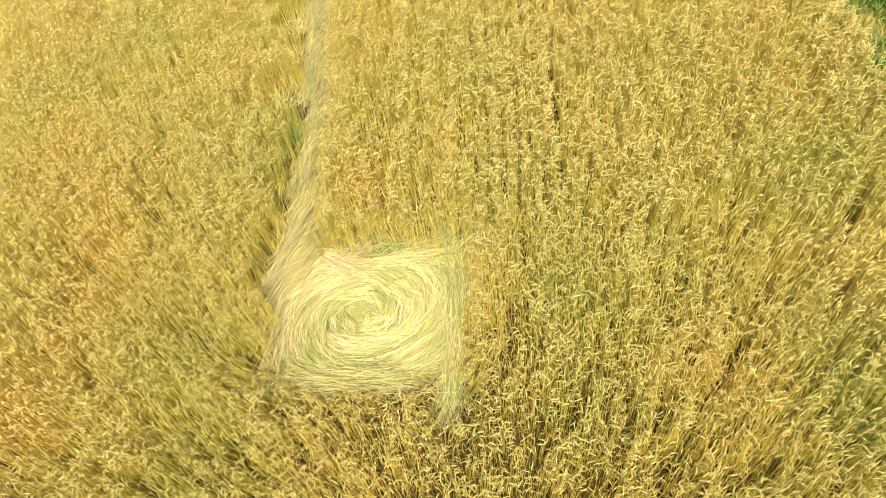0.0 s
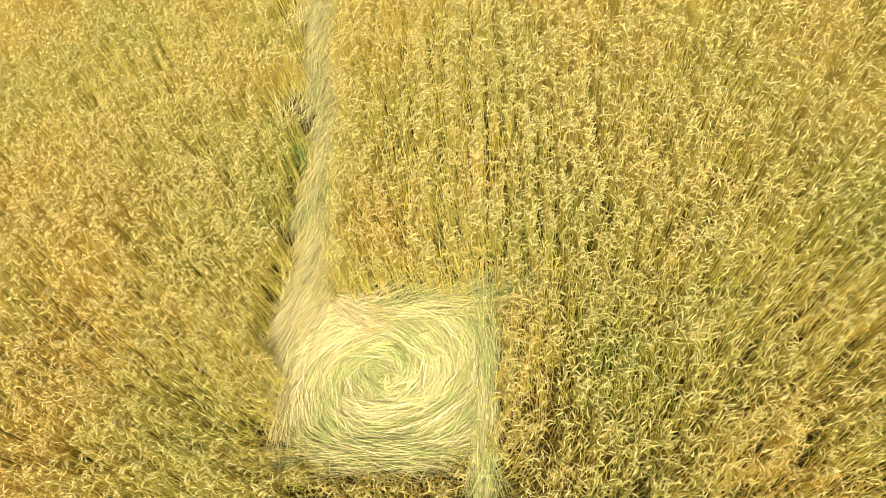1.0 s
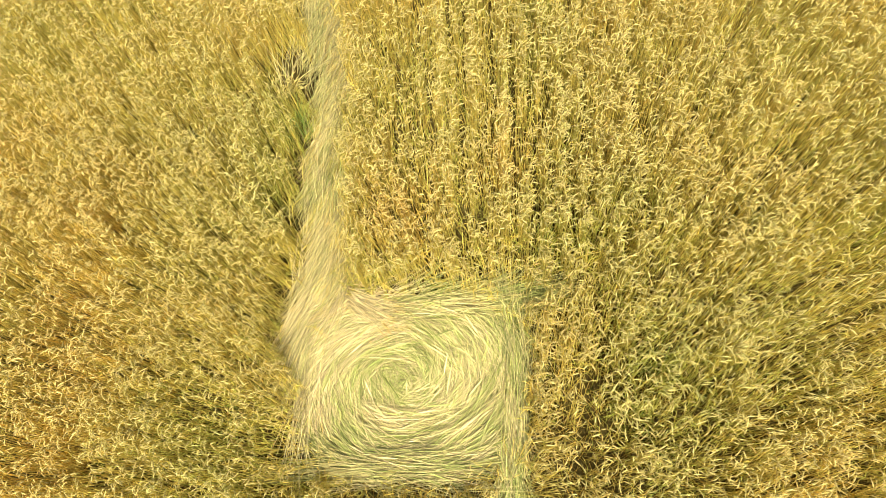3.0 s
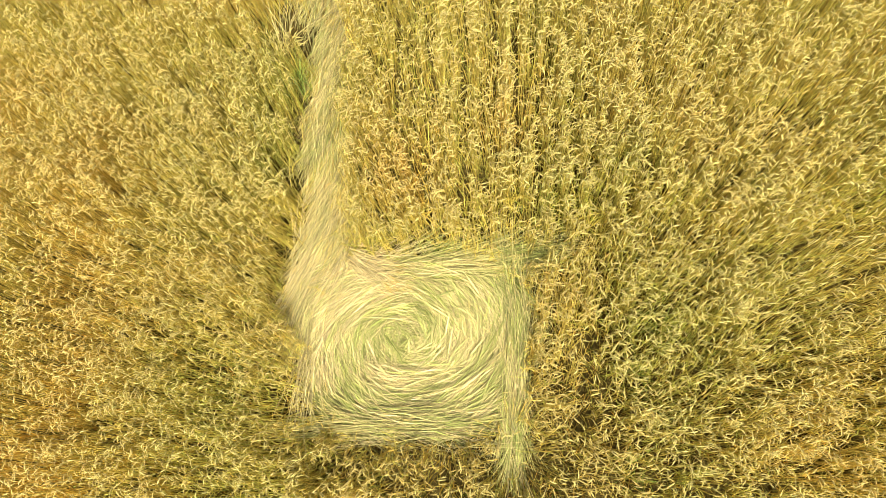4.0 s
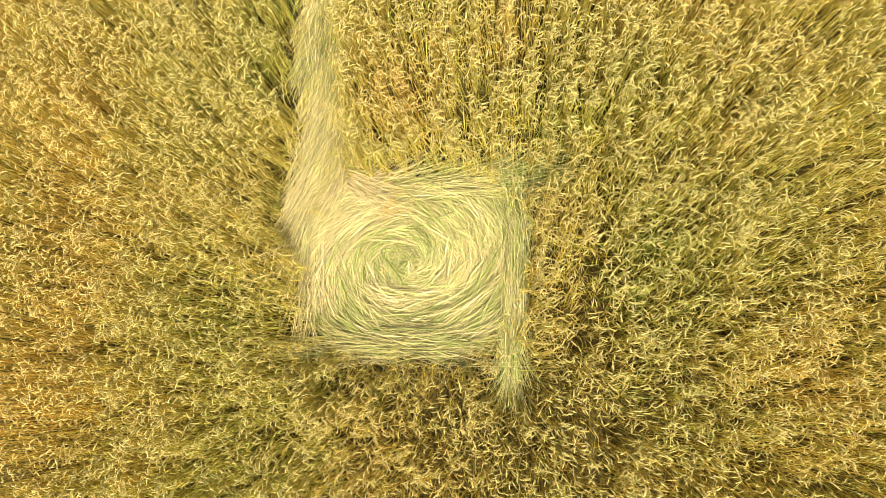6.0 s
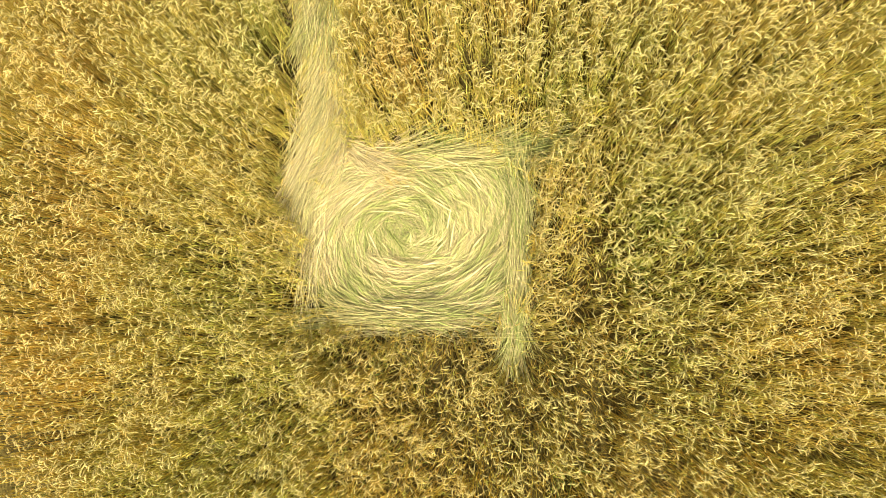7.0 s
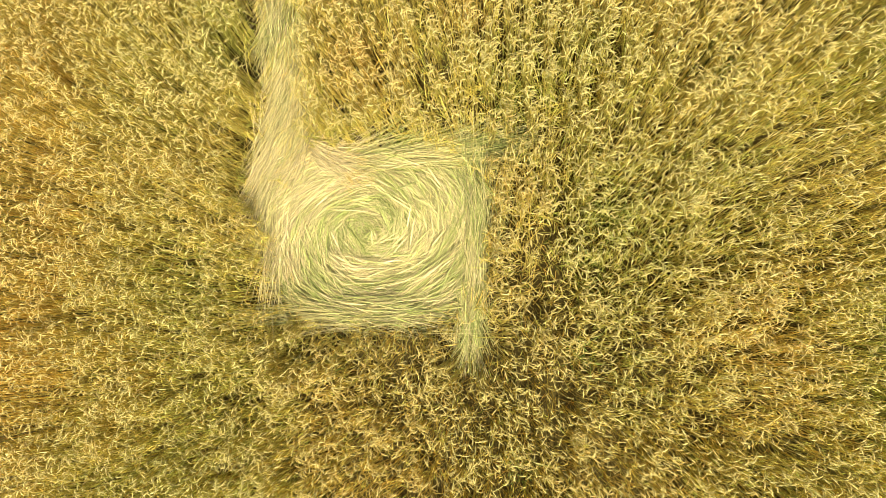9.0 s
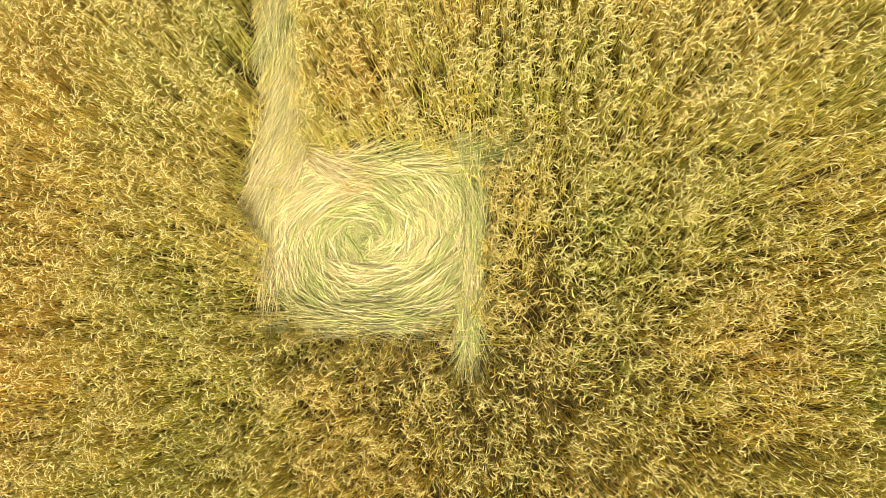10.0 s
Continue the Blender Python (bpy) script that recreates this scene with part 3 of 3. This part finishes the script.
def build_fringe():
    """Stalks at the rim that were dragged half over: rooted in the soil, leaning with the flow."""
    g = np.random.default_rng(252)
    thing = tagged(new("leaning_rye"), "half-fallen rye stalks leaning over the rim of the trampled clearing", "leaning crop", kind="stuff")
    n = 60000
    x, y = g.uniform(-1.9, 1.9, n), g.uniform(-1.4, 7.2, n)
    d = inside_patch(x, y)
    west = (y > 0.2) & (x < trail_middle(y) + 0.1)
    k = (d > np.where(west, -0.2, -0.09)) & (d < np.where(west, np.where(y < 1.2, 0.10, -0.02), 0.09)) & (g.random(n) < np.where(west, np.where(y < 1.0, 0.05, 0.16), np.where(y < -0.5, 0.10, 0.3)))
    x, y, d, west = x[k], y[k], d[k], west[k]
    n = len(x)
    a = flow(x, y)
    # outward way from the clearing
    e = 0.04
    o = np.arctan2(inside_patch(x, y + e) - inside_patch(x, y - e), inside_patch(x + e, y) - inside_patch(x - e, y))
    # on the trail's west side they point back and out, along the north rim to the east
    a = np.where((y > 0.7) & (x < trail_middle(y)), a + np.pi, a)
    a = np.where((y > 0.6) & (x > -0.5) & (y < 1.4), np.where(np.cos(a) < 0, a + np.pi, a), a)
    a = a + np.where(west, 0.35, 0.15) * ((o - a + np.pi) % (2 * np.pi) - np.pi) * g.random(n) + 0.25 * value_noise(x, y, 0.12, 131) + g.normal(0, 0.16, n)
    down = np.clip(np.where(west, np.where(y < 1.2, 1.05, 1.25), np.where(y < -0.5, 1.5, 1.2)) + 0.35 * value_noise(x, y, 0.16, 132) - 2.2 * np.maximum(d, 0) + g.normal(0, 0.12, n), 0.35, 1.5)
    L = g.uniform(0.45, 0.78, n)
    # along the trail they lie like the barbs of a feather, tips over the bare strip on its west side
    feathers = []
    for fy in np.arange(1.35, 7.4, 0.27):
        fy = fy + g.normal(0, 0.05)
        if abs(fy - 3.9) > 0.2:
            feathers.append((trail_middle(fy) + g.normal(0.03, 0.04), fy, -2.0 + g.normal(0, 0.10), 0.09, int(g.integers(45, 95)), 1.38 + g.normal(0, 0.04), g.uniform(0.38, 0.58)))
    # sheaves that were swept out as one: root, way, fan, count, tilt, length
    for rx, ry, way, fan, count, lay, reach in ((1.05, -0.60, -1.55, 0.20, 120, 1.38, 0.54), (1.12, -0.05, -1.57, 0.12, 150, 1.42, 0.62), (0.75, 0.83, 0.05, 0.10, 150, 1.40, 0.66),
                                                (0.25, 0.80, 0.02, 0.10, 130, 1.40, 0.66), (0.42, 0.83, 0.20, 0.10, 40, 1.34, 0.62), (1.05, 0.84, 0.12, 0.09, 80, 1.08, 0.62),
                                                (-0.84, 1.45, -2.0, 0.10, 70, 1.40, 0.66), (-0.88, 1.18, -2.0, 0.09, 80, 1.38, 0.68), (-0.90, 0.92, -2.02, 0.09, 90, 1.36, 0.70), (-0.95, 0.62, -1.85, 0.08, 80, 1.40, 0.66), (-0.95, 0.55, -1.75, 0.10, 110, 1.44, 0.7), (1.13, 0.50, -1.57, 0.12, 120, 1.42, 0.6),
                                                (-0.62, -0.80, 3.16, 0.07, 60, 1.38, 0.66), (0.0, -0.80, 3.12, 0.10, 170, 1.36, 0.66), (0.6, -0.80, 3.10, 0.10, 150, 1.36, 0.62), (-0.62, 0.95, -0.55, 0.22, 120, 1.42, 0.62), *feathers):
        x, y = np.r_[x, rx + g.normal(0, 0.045, count)], np.r_[y, ry + g.normal(0, 0.055, count)]
        a, down = np.r_[a, way + g.normal(0, fan, count)], np.r_[down, lay + g.normal(0, 0.07, count)]
        L = np.r_[L, reach * g.uniform(0.75, 1.15, count)]
    n = len(x)
    q = np.linspace(0, 1, 5)[None]
    tilt = np.minimum(down[:, None] * (0.75 + 0.35 * q), 1.62)
    step = (L / 4)[:, None]
    out, up = np.sin(tilt) * step, np.cos(tilt) * step
    out, up = np.cumsum(out, 1) - out[:, :1], np.cumsum(up, 1) - up[:, :1]
    P = np.stack([x[:, None] + np.cos(a)[:, None] * out, y[:, None] + np.sin(a)[:, None] * out, np.maximum(up + 0.10 * np.sin(np.pi * np.minimum(q + 0.25, 1.0)) + 0.02 * q, 0.01)], -1)
    ripe = np.clip(mat_ripe(x, y) + 0.03, 0, 1)
    V, Q, per = tubes(P, np.linspace(1.2, 0.75, 5)[None] * g.uniform(0.0021, 0.0032, (n, 1)), 3, 1, 15)
    tagged(mesh_object("leaning_stems", V, Q, M_STRAW, np.repeat(ripe, per), parent=thing), kind="stuff")
    t = unit(P[:, -1] - P[:, -2])
    E_ = P[:, -1][:, None] + t[:, None] * np.linspace(0, 0.085, 3)[None, :, None]
    E_[:, :, 2] = np.maximum(E_[:, :, 2] - np.array([[0, 0.006, 0.028]]), 0.01)
    V, Q, per = tubes(E_, np.array([[0.4, 1, 0.15]]) * g.uniform(0.0032, 0.0047, (n, 1)), 3, 0.7, 16)
    tagged(mesh_object("leaning_ears", V, Q, M_EAR, np.repeat(ripe, per), parent=thing), kind="stuff")


build_fringe()


# ---- green undergrowth, weeds, verge ----
def blades(x, y, g, tall, width, material, name, parent, ripe, spread=0.5):
    n = len(x)
    az = g.uniform(0, 2 * np.pi, n)
    d = np.stack([np.cos(az), np.sin(az), np.zeros(n)], -1)
    h = tall * g.uniform(0.5, 1.2, n)
    s = np.linspace(0, 1, 4)
    P = np.stack([x, y, np.zeros(n)], -1)[:, None] + d[:, None] * (h[:, None] * spread * g.uniform(0.2, 1.3, (n, 1)) * s[None] ** 1.7)[..., None]
    P[:, :, 2] = h[:, None] * (s - 0.28 * s ** 2.5)[None]
    side = np.stack([-d[:, 1], d[:, 0], np.zeros(n)], -1)
    W = side[:, None] * (width * g.uniform(0.6, 1.3, (n, 1)) * np.array([[0.7, 1, 0.8, 0.08]]))[..., None]
    V, Q, per = ribbons(P, W)
    ob = mesh_object(name, V, Q, material, np.repeat(np.clip(ripe, 0, 1), per), parent=parent)
    return ob


def build_undergrowth():
    g = np.random.default_rng(303)
    n = 14000
    x, y = g.uniform(-6.5, 6.3, n), g.uniform(-3.2, 6.5, n)
    k = (inside_patch(x, y) > 0.0) & (x < field_edge(y)) & (g.random(n) < 0.45 + 0.5 * value_noise(x, y, 0.5, 111) - 0.35 * spot(x, y, 1.5, -1.75, 1.6))
    x, y = x[k], y[k]
    ob = blades(x, y, g, 0.26, 0.0035, M_GREEN, "undergrowth", None, g.uniform(0.2, 1.0, len(x)))
    tagged(ob, "low green grass and weeds growing between the rye rows", "undergrowth", kind="stuff")


def blade_kind(g, width, spread):
    ob = blades(np.zeros(1), np.zeros(1), g, 1.0, width, M_WEED, "blade", None, np.full(1, 0.4), spread)
    me = ob.data
    bpy.data.objects.remove(ob)
    return me


KG = np.random.default_rng(606)
THIN = [blade_kind(KG, 0.007, 0.55) for k in range(6)]
BROAD = [blade_kind(KG, 0.018, 0.9) for k in range(4)]


def build_dry_tillers():
    g = np.random.default_rng(313)
    n = 13000
    x, y = np.r_[g.uniform(-3.6, 5.0, n), g.uniform(-6.0, 6.2, 17000)], np.r_[g.uniform(-3.0, 1.5, n), g.uniform(1.0, 6.5, 17000)]
    k = (inside_patch(x, y) > 0.03) & (g.random(len(x)) > 1.0 * spot(x, y, 1.5, -1.6, 1.6))
    x, y = x[k], y[k]
    ob = blades(x, y, g, np.where(y > 1.0, 0.52, 0.40), np.where(y > 1.0, 0.0050, 0.0035)[:, None], M_LEAF, "dry_tillers", CROP, ripeness(x, y) - 0.1, 0.45)
    tagged(ob, kind="stuff")


build_dry_tillers()


def build_litter():
    """Short bits of dead straw and leaf on the soil between the rows."""
    g = np.random.default_rng(919)
    n = 5500
    x, y, a, L = g.uniform(-1.8, 3.6, n), g.uniform(-3.0, 1.0, n), g.uniform(0, np.pi, n), g.uniform(0.05, 0.2, n)
    k = inside_patch(x, y) > 0.0
    x, y, a, L = x[k], y[k], a[k], L[k]
    d = np.stack([np.cos(a), np.sin(a), g.normal(0, 0.06, len(x))], -1) * L[:, None] / 2
    m = np.stack([x, y, g.uniform(0.02, 0.045, len(x))], -1)
    V, Q, per = tubes(np.stack([m - d, m + d], 1), g.uniform(0.0015, 0.0032, (len(x), 1)) * np.ones((1, 2)), 3, 1, 9)
    tagged(mesh_object("litter", V, Q, M_LEAF, np.repeat(g.uniform(0.3, 1.0, len(x)), per), parent=CROP), kind="stuff")


build_litter()


def weed_clump(cx, cy, r, tall, count, seed):
    g = np.random.default_rng(seed)
    thing = tagged(new("weed_clump"), "bluish green grassy weeds growing up among the rye stalks", "weed", "weeds in the crop")
    thing.location = (cx, cy, 0)
    for k in range(int(count * 0.8)):
        a, q = g.uniform(0, 2 * np.pi), r * np.sqrt(g.random())
        wide = k % 5 == 0
        ob = new("leaf" if wide else "blade", (BROAD if wide else THIN)[k % 4])
        ob.parent = thing
        size = tall * (0.6 if wide else 1.0) * g.uniform(0.6, 1.15)
        ob.matrix_local = pose(q * math.cos(a), q * math.sin(a), 0, 0, 0, g.uniform(0, 360)) @ Matrix.Diagonal((size, size, size, 1))


build_undergrowth()
for i, (wx, wy, wr, wt, wc) in enumerate(((-1.24, 2.92, 0.15, 0.72, 100), (-1.74, -0.35, 0.22, 0.5, 60), (-2.3, -0.46, 0.2, 0.45, 50), (2.22, -0.41, 0.16, 0.5, 50),
                                          (1.58, 0.95, 0.2, 0.5, 60), (0.36, 0.98, 0.14, 0.45, 50), (1.18, 0.86, 0.16, 0.38, 50), (-0.38, 1.03, 0.14, 0.34, 50), (2.13, -1.17, 0.14, 0.55, 50), (-0.24, -1.3, 0.12, 0.45, 40),
                                          (1.40, 1.40, 0.2, 0.5, 60), (1.56, -2.28, 0.12, 0.5, 40), (3.48, 1.58, 0.15, 0.5, 40), (5.6, 1.9, 0.3, 0.6, 110),
                                          (5.1, 1.35, 0.25, 0.55, 80), (5.0, -1.25, 0.35, 0.6, 120), (2.45, 0.1, 0.2, 0.5, 60), (-1.05, -0.78, 0.1, 0.4, 40))):
    weed_clump(wx, wy, wr, wt, wc, 400 + i)


def build_verge():
    g = np.random.default_rng(505)
    n = 14000
    x, y = np.r_[g.uniform(6.2, 8.4, n), g.uniform(6.2, 9.2, 5000)], np.r_[g.uniform(2.2, 5.6, n), g.uniform(0.0, 9.2, 5000)]
    k = (x > field_edge(y) + 0.22) & (g.random(len(x)) < np.clip(1.1 - 1.0 * spot(x, y, 7.15, 4.6, 0.3), 0.3, 1))
    x, y = x[k], y[k]
    r = np.clip(0.30 + 0.3 * value_noise(x, y, 0.35, 121) + 0.5 * spot(x, y, 7.1, 4.4, 0.5), 0, 1)
    ob = blades(x, y, g, 0.17, 0.008, M_GREEN, "verge_grass", None, r, 0.8)
    tagged(ob, "lush green grass verge with weeds beside the crop", "grass", kind="stuff")


build_verge()
